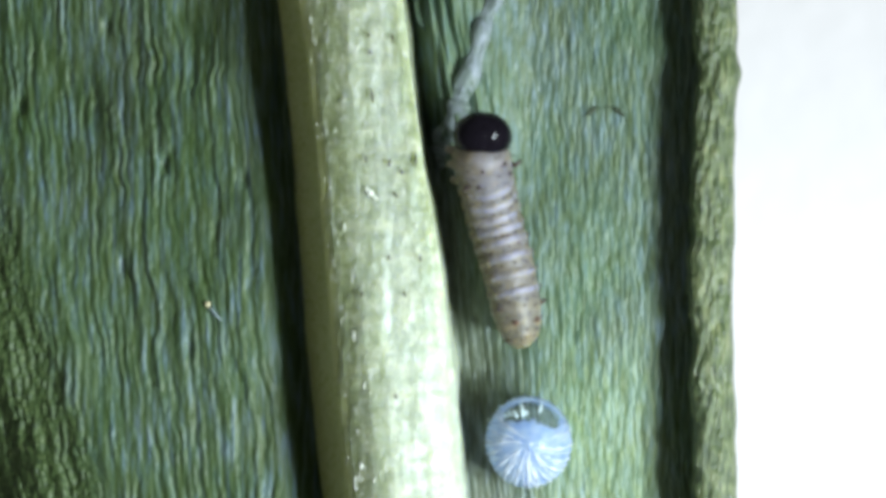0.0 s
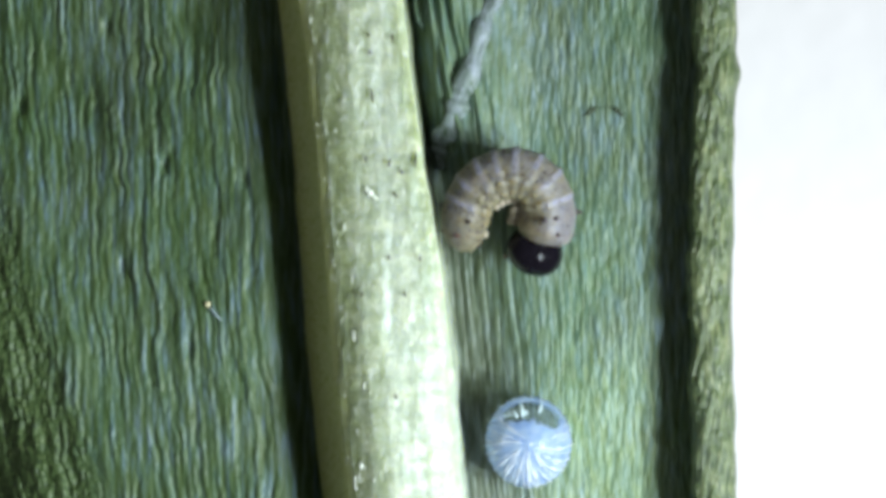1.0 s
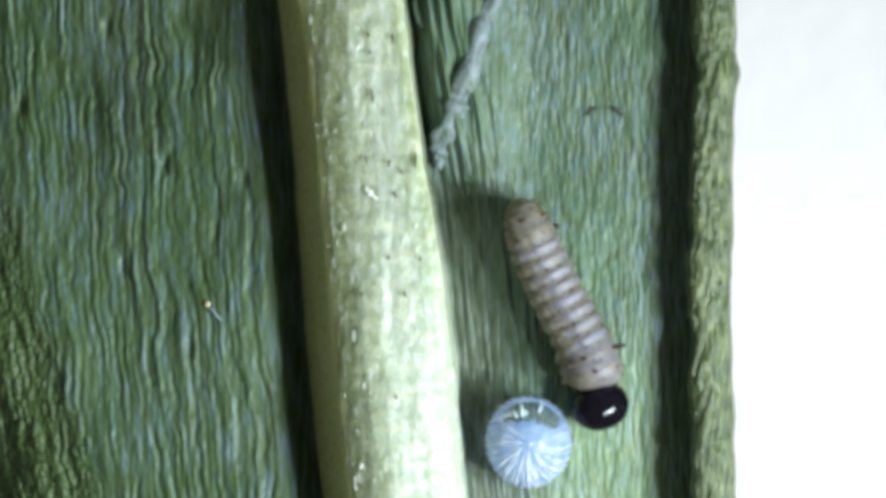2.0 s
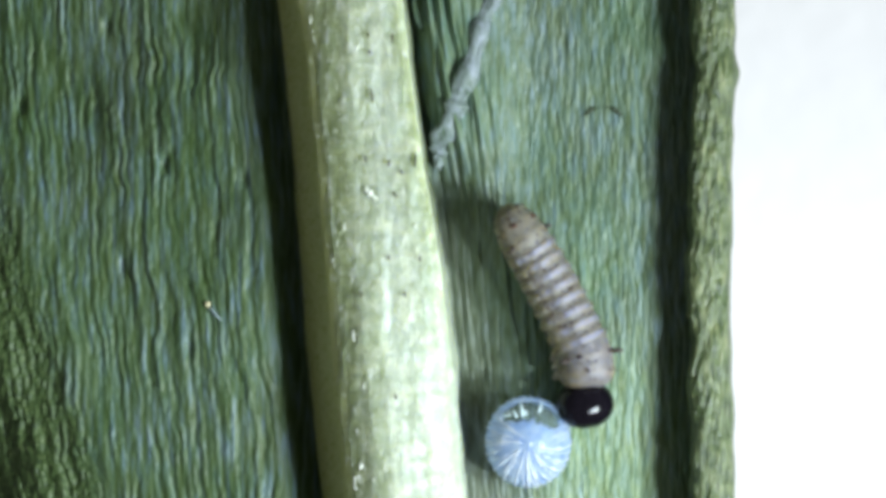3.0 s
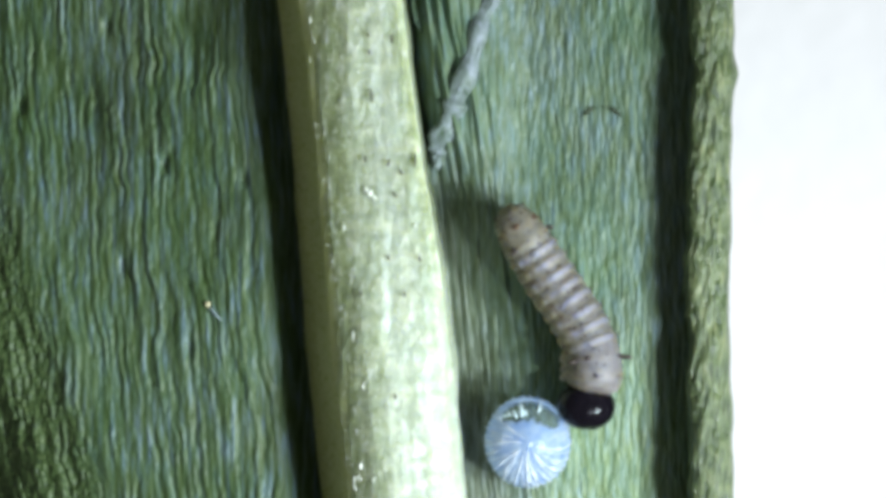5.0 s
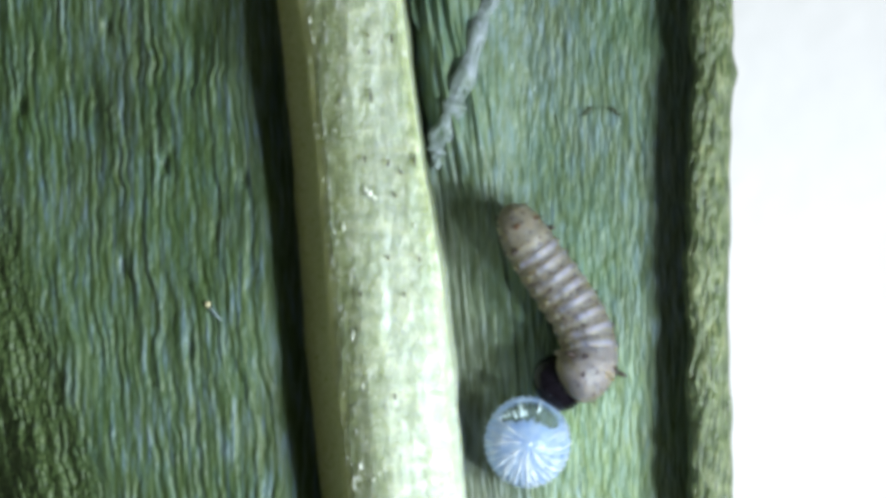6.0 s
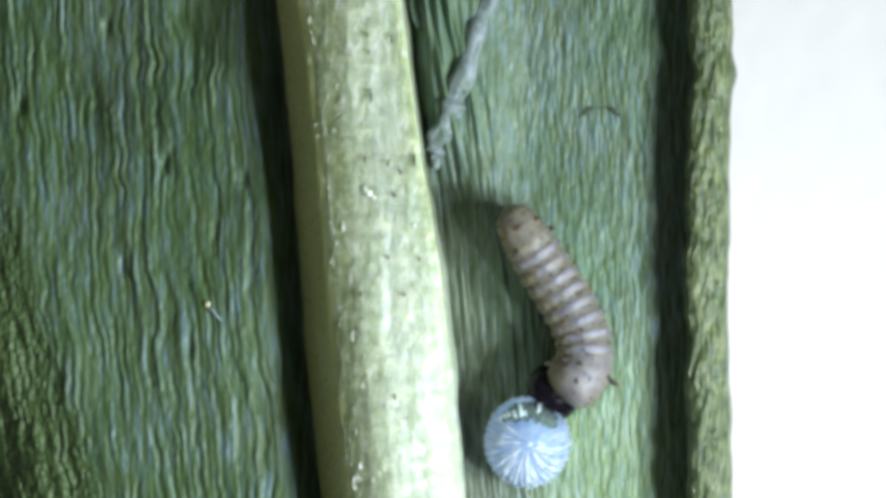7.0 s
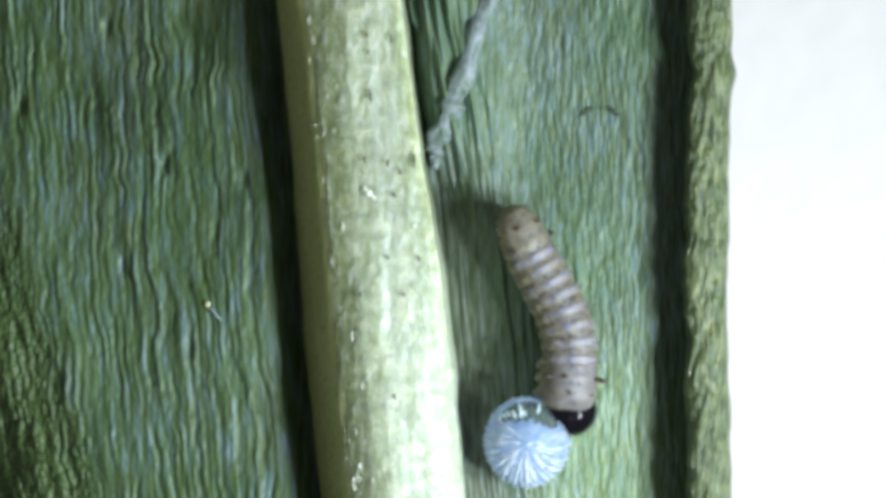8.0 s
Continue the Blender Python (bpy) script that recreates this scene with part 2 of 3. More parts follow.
def skin_material(name, back, side, crest=0.0):
    """Pale larval skin: lilac-grey along the back, with bluish sheen put into the lilac, ochre on the flanks; a crest
    keeps the lilac to the top of its ring.
    """
    m, nt, b = material(name, rough=0.46, spec=0.5, sss=1.0, sss_size=40, tint=(1.0, 0.78, 0.42))
    sep = nt.nodes.new("ShaderNodeSeparateXYZ")
    nt.links.new(coords(nt), sep.inputs[0])
    shift = nt.nodes.new("ShaderNodeVectorMath")
    shift.operation = "SCALE"
    shift.inputs[3].default_value = 400.0
    which = nt.nodes.new("ShaderNodeObjectInfo")
    nt.links.new(which.outputs["Random"], shift.inputs[0])

    def own(stretch):
        """Coordinates that differ from ring to ring."""
        add = nt.nodes.new("ShaderNodeVectorMath")
        nt.links.new(coords(nt, stretch), add.inputs[0])
        nt.links.new(shift.outputs[0], add.inputs[1])
        return add.outputs[0]

    n = noise_of(nt, own((14, 14, 9)), 3.0)
    big = noise_of(nt, own((34, 34, 30)), 2.0)
    h = maths(nt, "ADD", maths(nt, "DIVIDE", sep.outputs["Y"], 96.0), maths(nt, "MULTIPLY", maths(nt, "SUBTRACT", n, 0.5), 0.5))
    h = maths(nt, "ADD", h, maths(nt, "MULTIPLY", maths(nt, "SUBTRACT", big, 0.5), 0.8))
    fac = ramp(nt, maths(nt, "ADD", h, 0.5), (0.66, (0, 0, 0)), (0.97, (1, 1, 1)))
    if crest:
        z = maths(nt, "DIVIDE", maths(nt, "ABSOLUTE", sep.outputs["Z"], 0.0), crest)
        z = maths(nt, "ADD", z, maths(nt, "MULTIPLY", maths(nt, "SUBTRACT", n, 0.5), 0.7))
        fac = maths(nt, "MULTIPLY", fac, ramp(nt, z, (0.35, (1, 1, 1)), (1.0, (0.1,) * 3)))
    flank = ramp(nt, n, (0.35, tuple(c * 0.84 for c in side)), (0.65, tuple(c * 1.14 for c in side)))
    col = mix(nt, fac, flank, back)
    stain = noise_of(nt, own((6, 6, 4.5)), 2.0, 0.5, 0.3)
    col = mix(nt, ramp(nt, stain, (0.31, (0.6 if crest else 0.25,) * 3), (0.45, (0, 0, 0))), col, mix(nt, 1.0, col, (0.50, 0.44, 0.36), "MULTIPLY"))
    nt.links.new(col, b.inputs["Base Color"])
    bump(nt, b, maths(nt, "ADD", n, stain), 1.8, 0.6)
    return m


TIP = skin_material("larval_skin_ends", (0.212, 0.192, 0.152), (0.208, 0.180, 0.112))
SKIN = skin_material("larval_skin", (0.258, 0.250, 0.305), (0.232, 0.196, 0.116), 8.5)
FOLD = skin_material("larval_skin_fold", (0.210, 0.188, 0.165), (0.205, 0.170, 0.098))
FRONT = skin_material("larval_skin_neck", (0.205, 0.188, 0.188), (0.198, 0.166, 0.102))


def shell_material():
    """Thin shell: part of the light is scattered back, part passes on scattered, part goes straight through."""
    m, nt, b = material("eggshell", rough=0.2, spec=0.6)
    n = noise_of(nt, coords(nt, (14, 14, 30)), 3.0)
    col = ramp(nt, n, (0.3, (0.32, 0.46, 0.82)), (0.7, (0.62, 0.75, 0.93)))
    nt.links.new(col, b.inputs["Base Color"])
    bump(nt, b, n, 1.5, 0.5)
    on = nt.nodes.new("ShaderNodeBsdfTranslucent")
    nt.links.new(ramp(nt, n, (0.3, (0.62, 0.78, 0.97)), (0.7, (0.92, 0.97, 1.0))), on.inputs["Color"])
    clear = nt.nodes.new("ShaderNodeBsdfTransparent")
    one, two = put(nt, "ShaderNodeMixShader", Fac=0.62), put(nt, "ShaderNodeMixShader", Fac=0.33)
    nt.links.new(b.outputs[0], one.inputs[1])
    nt.links.new(on.outputs[0], one.inputs[2])
    nt.links.new(one.outputs[0], two.inputs[1])
    nt.links.new(clear.outputs[0], two.inputs[2])
    nt.links.new(two.outputs[0], nt.nodes["Material Output"].inputs["Surface"])
    return m


SHELL = shell_material()
RIDGE = plain("eggshell_rib", (0.84, 0.89, 0.96), 0.3, 0.1, 10, sss=0.3, sss_size=10, alpha=0.65)
GLINT = plain("glint_pale", (0.70, 0.85, 0.88), 0.08, 0.15, 6, spec=1.0)
FILM = plain("clear_film", (0.42, 0.54, 0.52), 0.07, 0.3, 12, spec=1.0, alpha=0.13)


# ---- building helpers ----
def part(name, mesh, mats, parent=None, label="", smooth=True):
    """Links a bmesh, or (vertices, faces) in divisions, as one mesh object under parent."""
    me = bpy.data.meshes.new(name)
    if isinstance(mesh, tuple):
        verts, faces = mesh[0], mesh[1]
        me.from_pydata([tuple(v) for v in verts], [], [tuple(f) for f in faces])
    else:
        mesh.to_mesh(me)
        mesh.free()
    me.transform(Matrix.Diagonal((U, U, U, 1)))
    for m in mats if isinstance(mats, (list, tuple)) else [mats]:
        me.materials.append(m)
    if smooth:
        me.polygons.foreach_set("use_smooth", [True] * len(me.polygons))
    ob = new(name, me)
    if parent is not None:
        ob.parent = parent
    if label:
        ob["label"] = label
    return ob


def W(x, y, z):
    """Plan numbers to local divisions, centred."""
    return np.stack([np.asarray(x) - CX, CY - np.asarray(y), np.asarray(z)], -1)


def sheet(X, Y, Z, wrap=False):
    """Vertices and faces of a grid of plan points; wrap joins the last column to the first."""
    n, m = X.shape
    v = W(X, Y, Z).reshape(-1, 3)
    i, j = np.meshgrid(np.arange(n - 1), np.arange(m if wrap else m - 1), indexing="ij")
    k = (j + 1) % m
    f = np.stack([i * m + j, i * m + k, (i + 1) * m + k, (i + 1) * m + j], -1).reshape(-1, 4)
    return v, f


def tube(path, radii, sides=10, flat=1.0):
    """A closed tube along a path of local points; flat squashes it vertically."""
    path = [Vector(p) for p in path]
    verts, faces, n = [], [], len(path)
    for i, p in enumerate(path):
        d = (path[min(i + 1, n - 1)] - path[max(i - 1, 0)]).normalized()
        up = Vector((0, 0, 1)) if abs(d.z) < 0.95 else Vector((1, 0, 0))
        s = d.cross(up).normalized()
        u = s.cross(d)
        for k in range(sides):
            a = 2 * math.pi * k / sides
            verts.append(p + (s * math.cos(a) + u * math.sin(a) * flat) * radii[i])
    for i in range(n - 1):
        for k in range(sides):
            l = (k + 1) % sides
            faces.append((i * sides + k, i * sides + l, (i + 1) * sides + l, (i + 1) * sides + k))
    faces.append(tuple(reversed(range(sides))))
    faces.append(tuple(range((n - 1) * sides, n * sides)))
    return verts, faces


def joined(pieces):
    verts, faces = [], []
    for v, f in pieces:
        base = len(verts)
        verts += [tuple(p) for p in v]
        faces += [tuple(i + base for i in q) for q in f]
    return verts, faces


def blob(c, r, rings=5, sides=8):
    """A small rounded bead: centre and the three radii."""
    verts, faces = [(c[0], c[1], c[2] + r[2])], []
    for i in range(1, rings):
        a = math.pi * i / rings
        for k in range(sides):
            b = 2 * math.pi * k / sides
            verts.append((c[0] + r[0] * math.sin(a) * math.cos(b), c[1] + r[1] * math.sin(a) * math.sin(b), c[2] + r[2] * math.cos(a)))
    verts.append((c[0], c[1], c[2] - r[2]))
    last = len(verts) - 1
    for k in range(sides):
        l = (k + 1) % sides
        faces.append((0, 1 + k, 1 + l))
        for i in range(rings - 2):
            faces.append((1 + i * sides + k, 1 + (i + 1) * sides + k, 1 + (i + 1) * sides + l, 1 + i * sides + l))
        faces.append((last, 1 + (rings - 2) * sides + l, 1 + (rings - 2) * sides + k))
    return verts, faces


# ---- the leaf ----
Y0, Y1 = -320, 1200          # ends of the piece of leaf


def rib_left(y):
    return 491 + 0.092 * y + 4 * np.sin(y / 140.0)


def rib_right(y):
    return 724 + 0.118 * y + 7 * np.sin((y - 350) / 180.0)


def border_line(y):
    return -140 + 0.35 * y


def left_height(x, y):
    gap = rib_left(y) - x
    z = -80 + 19 * step(0, 420, y) + 9 * step(440, 880, y) - 0.12 * np.clip(400 - x, 0, 200) - (0.36 - 0.18 * step(0, 700, y)) * np.clip(gap, 0, None) - 75 * (1 - step(0, 75, gap))
    d = x - border_line(y)
    z = z - 16 * (1 - step(-60, 30, d)) - 0.75 * np.clip(-105 - d, 0, None)
    lean = 0.05 * y + 0.06 * np.clip(y - 450, 0, None)
    wob = x - lean + 14 * vnoise(x / 70, y / 90, 4) + 9 * vnoise(x / 34, y / 34, 5) + 2 * vnoise(x / 14, y / 12, 9)
    z = z + (4.4 * vnoise(wob / 7.6, y / 100, 1) + 4.6 * vnoise(wob / 13, y / 130, 2)) * (1 + 1.1 * vnoise(wob / 9, y / 9, 10)) + 0.6 * (1 + 1.6 * vnoise(x / 60, y / 70, 20)) * np.sin(wob / 2.3 + 3 * vnoise(x / 45, y / 160, 30)) + 1.8 * vnoise(wob / 5.0, y / 9, 8) + 18 * vnoise(x / 120, y / 190, 3)
    near = 1 - step(-20, 40, d)
    z = z + near * (7 * vnoise(x / 5, y / 6, 6) + 8 * vnoise((x - 0.35 * y) / 16, y / 60, 7))
    for px, py, deep in ((285, 290, 16), (428, 318, 10), (18, 180, 14), (176, 40, 10), (208, 470, 9), (330, 620, 8)):
        z = z - deep * np.exp(-((x - px) / 7.0) ** 2 - ((y - py) / 17.0) ** 2)
    return np.maximum(z, -318)


def right_height(x, y):
    gap = x - rib_right(y)
    high = 1 - step(220, 350, y)
    z = -0.06 * step(560, 800, y) * np.clip(x - 945, 0, None)
    z = z - (76 - 52 * step(650, 730, y) - 36 * high) * (1 - step(-30, 168 - 70 * high, gap)) - 52 * high * (1 - step(2, 36, gap))
    z = z - (1 - step(180, 480, y)) * 34 * np.exp(-((x - 945) / np.where(x < 945, 60.0, 130.0)) ** 2)
    z = z - 8 * step(1158, 1225, x)
    # pleats between the midrib and the side vein, and weaker ones past it
    fold = gap - 0.05 * y + 6 * vnoise(gap / 30, y / 110, 26) + 1.5 * vnoise(gap / 14, y / 40, 27)
    pleat = step(4, 24, gap) * (1 - step(60, 150, gap)) * (1 - step(290, 410, y))
    z = z + pleat * (20 * vnoise(fold / 10, y / 170, 28) + 9 * vnoise(fold / 4.8, y / 90, 29))
    near = 1 - step(70, 210, gap)
    wob = x + 4 * vnoise(x / 50, y / 100, 14) + 2.2 * vnoise(x / 18, y / 26, 17)
    cells = 3.3 * vnoise(wob / 4.2, y / 26, 11) + 2.4 * vnoise(wob / 7.5, y / 48, 12) + 2.2 * vnoise(wob / 3.4, y / 8, 18)
    run = x - 0.1 * y + 6 * vnoise(x / 40, y / 130, 19)
    long = 6.0 * vnoise(run / 9, y / 260, 15) + 5.5 * vnoise(run / 4.8, y / 120, 16)
    return z + cells * (1 - 0.5 * near) * (1 - 0.8 * pleat) * (1 - high * (1 - step(14, 44, gap))) + long * near * (1 - 0.6 * pleat) + 10 * vnoise(x / 110, y / 150, 13)


def rib_height(a, y):
    """Heights across the midrib (0 its left foot, 1 its right foot): it leans to the left above, to the right below."""
    ka = np.array([-0.02, 0.0, 0.05, 0.10, 0.155, 0.18, 0.33, 0.40, 0.50, 0.66, 0.80, 0.92, 0.98, 1.0, 1.02])
    top = np.array([-100, -84, -46, -4, 34, 46, 68, 77, 83, 88, 92, 95, 95, -22, -100])
    low = np.array([-100, -84, -46, 0, 46, 56, 82, 93, 96, 94, 87, 72, 46, -15, -100])
    s = np.linspace(-0.02, 1.02, 261)
    soft = np.ones(5) / 5
    za, zb = np.interp(s, ka, top), np.interp(s, ka, low)
    za[2:-2], zb[2:-2] = np.convolve(za, soft, "valid"), np.convolve(zb, soft, "valid")
    w = step(340, 800, y)
    return np.interp(a, s, za) * (1 - w) + np.interp(a, s, zb) * w


leaf = new("leaf")
tagged(leaf, "green leaf underside with a thick pale midrib and rolled border", "leaf")

xs, ys = np.arange(-430, 600, 2.0), np.arange(Y0, Y1, 5.0)
Xa, Ya = np.meshgrid(xs, ys, indexing="ij")
Xa = np.minimum(Xa, rib_left(Ya) + 45 + (Xa - 600) * 0.02)
blade_left = part("left_blade", sheet(Xa, Ya, left_height(Xa, Ya)), LEAF_L, leaf, "dark green blade with wavy raised grain")
xs = np.arange(660, 1262, 1.6)
Xa, Ya = np.meshgrid(xs, ys, indexing="ij")
Xa = np.maximum(Xa, rib_right(Ya) - 45 + (Xa - 660) * 0.02)
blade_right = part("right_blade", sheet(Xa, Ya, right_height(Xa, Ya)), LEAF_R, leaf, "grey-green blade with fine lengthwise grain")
for ob in (blade_left, blade_right):
    s = ob.modifiers.new("thickness", "SOLIDIFY")
    s.thickness, s.offset = 34 * U, -1.0

aa = np.concatenate([np.linspace(-0.02, 1.02, 130)])
A, Ya = np.meshgrid(aa, np.arange(Y0, Y1, 4.0), indexing="ij")
Lx, Rx = rib_left(Ya), rib_right(Ya)
Xr = Lx + (Rx - Lx) * A
Zr = rib_height(A, Ya)
face = step(0.14, 0.26, A) * (1 - step(0.93, 1.0, A))
Zr = Zr + face * (4 * vnoise(Xr / 24, Ya / 140, 21) + 2.0 * vnoise(Xr / 11, Ya / 20, 22) + 2.6 * vnoise(Xr / 50, Ya / 13, 23) + 7 * vnoise(Xr / 70, Ya / 150, 24))
Xr = Xr + (1 - face) * 5 * vnoise(A * 9, Ya / 60, 25)
# closed underneath
under = np.linspace(1.0, 0.0, 14)[1:-1]
Au, Yu = np.meshgrid(under, np.arange(Y0, Y1, 4.0), indexing="ij")
Xu = rib_left(Yu) + (rib_right(Yu) - rib_left(Yu)) * Au
Zu = -100 - 60 * np.sin(Au * math.pi)
v, f = sheet(np.vstack([Xr, Xu]).T, np.vstack([Ya, Yu]).T, np.vstack([Zr, Zu]).T, wrap=True)
f = f[:, ::-1]
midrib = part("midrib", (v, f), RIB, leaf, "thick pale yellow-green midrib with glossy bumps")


def border_edge(y):
    return 1295 + 4 * np.cos(y / 150.0) + 9 * np.exp(-((y - 135) / 26.0) ** 2) + 4 * vnoise(y / 60, y * 0, 31)


def build_border():
    """The rolled border: a lip that stands over the blade along its outer edge."""
    px = np.array([0, 1, -4, -14, -28, -42, -60, -72, -78, -70, -50, -24])
    pz = np.array([-50, 40, 70, 86, 95, 97, 93, 84, 58, 10, -40, -60])
    t = np.linspace(0, 1, 13)
    s = np.linspace(0, 1, 60)[:-1]
    cx, cz = np.interp(s, t, np.append(px, px[0])), np.interp(s, t, np.append(pz, pz[0]))
    yy = np.arange(Y0, Y1, 4.0)
    Yb, Cx = np.meshgrid(yy, cx, indexing="ij")
    Cz = np.meshgrid(yy, cz, indexing="ij")[1]
    X = border_edge(Yb) + Cx * (1 + 0.10 * vnoise(Yb / 70, Yb * 0 + 3, 32))
    top = step(20, 40, Cz)
    Z = Cz + top * (5 * vnoise((X + 0.2 * Yb) / 8.5, Yb / 44, 33) + 4.5 * vnoise((X + 0.12 * Yb) / 4.6, Yb / 26, 34) + 3 * vnoise(X / 4, Yb / 9, 38))
    X = X + 3 * vnoise(Cx / 12, Yb / 30, 35) + step(36, 60, -Cx) * (3 * vnoise(Yb / 24, Yb * 0 + 1, 36) + 2.5 * vnoise(Yb / 9, Yb * 0 + 2, 37))
    return sheet(X, Yb, Z, wrap=True)


border = part("rolled_border", build_border(), BORDER, blade_right, "olive rolled leaf border with coarse grain")


def along(points, n):
    """A smooth run of n points through a few plan points (Catmull-Rom)."""
    p = [Vector(q) for q in points]
    p = [p[0] * 2 - p[1]] + p + [p[-1] * 2 - p[-2]]
    out = []
    for k in range(n):
        u = k / (n - 1) * (len(p) - 3)
        i = min(int(u), len(p) - 4)
        t = u - i
        a, b, c, d = p[i:i + 4]
        out.append(0.5 * ((2 * b) + (c - a) * t + (2 * a - 5 * b + 4 * c - d) * t * t + (3 * b - a - 3 * c + d) * t ** 3))
    return out


def build_vein():
    """A wrinkled, flattened strand of shrunken lobes, sunk into the blade."""
    run = along([(905, -130, 0), (880, -20, 0), (854, 45, 0), (830, 125, 0), (808, 188, 0), (788, 240, 0), (779, 270, 0), (777, 296, 0)], 110)
    n, m = 110, 21
    verts, faces = [], []
    for k, q in enumerate(run):
        px, py = np.meshgrid(np.linspace(-22, 22, 9), np.linspace(-24, 24, 9))
        base = float(np.mean(right_height(q.x + px, q.y + py)))
        lobe = math.sin(k * 0.42 + 3 * float(vnoise(k / 11.0, 4.5, 43)))
        w = (11.5 + 14 * k / 109) * (0.95 + 0.23 * lobe) + 3 * float(vnoise(k / 5.0, 0.5, 41))
        w *= 1.0 if k < 84 else (114 - k) / 30
        mid = q.x + 10 * float(vnoise(k / 14.0, 2.5, 42))
        for j in range(m):
            u = -1 + 2 * j / (m - 1)
            h = (10 + 5.5 * lobe) * math.sqrt(max(0.0, 1 - u * u)) + 6 * float(vnoise(u * 2.2 + k / 17.0, k / 5.5, 44)) * (1 - u * u) - 7
            verts.append(W(mid + u * w, q.y + 5 * u, base + h + 11))
    for k in range(n - 1):
        for j in range(m - 1):
            i = k * m + j
            faces.append((i, i + m, i + m + 1, i + 1))
    return verts, faces


vein = part("side_vein", build_vein(), VEIN, blade_right, "whitish wrinkled side vein")
thick = vein.modifiers.new("thickness", "SOLIDIFY")
thick.thickness, thick.offset = 14 * U, -1.0

# short dark bristles, and white beads standing in for glints on the midrib
rng = random.Random(5)
for x, y, l, lean in ((657, 172, 26, 6), (647, 284, 12, 2), (690, 290, 14, -3), (735, 286, 24, 0), (708, 306, 10, 8), (694, 72, 16, 2),
                      (696, 346, 9, 14), (652, 66, 7, 2), (688, 456, 9, 3), (742, 458, 12, 4), (640, 520, 9, 2), (716, 520, 8, 2), (700, 700, 10, 3), (655, 96, 7, 0)):
    a = (x - rib_left(y)) / (rib_right(y) - rib_left(y))
    z = float(rib_height(a, y)) + 3
    path = [W(x, y - l / 2, z + 3), W(x + lean * 0.3, y, z + 6), W(x + lean * 0.6, y + l / 2, z + 2)]
    part("bristle", tube(path, [1.3, 2.3, 1.0], 6), HAIR, midrib, "short dark bristle")
for k in range(170):
    y = rng.uniform(-20, 900)
    y += 30 * math.sin(y / 53.0)
    a = rng.choice((rng.gauss(0.245, 0.03), rng.gauss(0.38, 0.05), rng.uniform(0.40, 0.92)))
    x = rib_left(y) + (rib_right(y) - rib_left(y)) * a
    r = rng.uniform(0.3, 0.75) * (2.2 if rng.random() < 0.1 else 1.0)
    part("gland_bead", blob(W(x, y, float(rib_height(a, y)) + 2.6), (r, r * rng.uniform(1.5, 9.0), r * 0.9), 5, 8), BEAD, midrib)
for x, y, r, q in ((656, 343, 6.0, 1.2), (664, 350, 4.0, 1.0), (649, 336, 3.4, 1.6), (669, 353, 1.8, 1.0), (736, 400, 2.2, 2.6), (610, 402, 1.6, 6.0),
                   (634, 762, 2.4, 3.0), (640, 822, 3.0, 2.2), (629, 846, 2.0, 3.0), (745, 600, 1.8, 4.0)):
    a = (x - rib_left(y)) / (rib_right(y) - rib_left(y))
    part("gland_bead", blob(W(x, y, float(rib_height(a, y)) + 3), (r, r * q, r * 0.6), 5, 10), BEAD, midrib)

# scar on the blade and a small fibre
run = along([(1030, 206, 0), (1050, 193, 0), (1078, 190, 0), (1100, 204, 0), (1112, 228, 0)], 16)
specks = []
for k, q in enumerate(run):
    w = (1.6, 2.4, 4.8, 6.4, 4.6, 2.0, 1.6, 1.8, 2.6, 4.6, 5.2, 3.2, 1.6, 1.4, 1.2, 1.2)[k]
    specks.append(blob(W(q.x, q.y, float(right_height(q.x, q.y))), (w, w * 1.2, 1.4), 4, 8))
part("scar", joined(specks), SCAR, blade_right, "arched row of dark scar specks")


def lay_left(x, y, lift):
    return W(x, y, float(left_height(x, y)) + lift)


fibre = new("fibre")
fibre.matrix_world = Matrix.Translation(P(370, 545, -80))
org = np.array(W(370, 545, -80))
part("bead", blob(lay_left(364, 540, 4) - org, (5, 6, 4)), FIBRE, fibre, "yellowish bead")
part("thread", tube([lay_left(366, 543, 5) - org, lay_left(374, 552, 7) - org, lay_left(381, 560, 6) - org, lay_left(388, 568, 3) - org], [2.0, 2.2, 1.8, 1.1], 7),
     plain("whitish_thread", (0.26, 0.33, 0.35), 0.4, 0.2, 6), fibre, "whitish thread")
tagged(fibre, "tiny pale fibre with a yellow bead on the leaf", "fibre")


# ---- the stage under the leaf ----
def build_stage():
    bm = bmesh.new()
    bmesh.ops.create_cube(bm, size=1.0, matrix=Matrix.Diagonal((16000, 16000, 400, 1)))
    bmesh.ops.bevel(bm, geom=bm.edges[:], offset=60, segments=3, affect="EDGES")
    return bm


stage = part("floor", build_stage(), STAGE, None, smooth=False)
stage.location = (0, 0, (-320 - 200) * U)
tagged(stage, "white enamelled microscope stage under the leaf", "stage", kind="structure")

# ---- the egg shell ----
EGG = (934, 781)
RIBS = 40


def egg_radius(s):
    """Radius and height along the wall, from the crown (0) to the foot (1)."""
    ks = np.array([0, 0.08, 0.2, 0.35, 0.5, 0.65, 0.8, 0.92, 1.0])
    r = np.interp(s, ks, [0, 10, 27, 48, 64, 74, 77, 73, 66])
    z = np.interp(s, ks, [118, 117, 112, 102, 86, 64, 38, 14, 0])
    return r, z


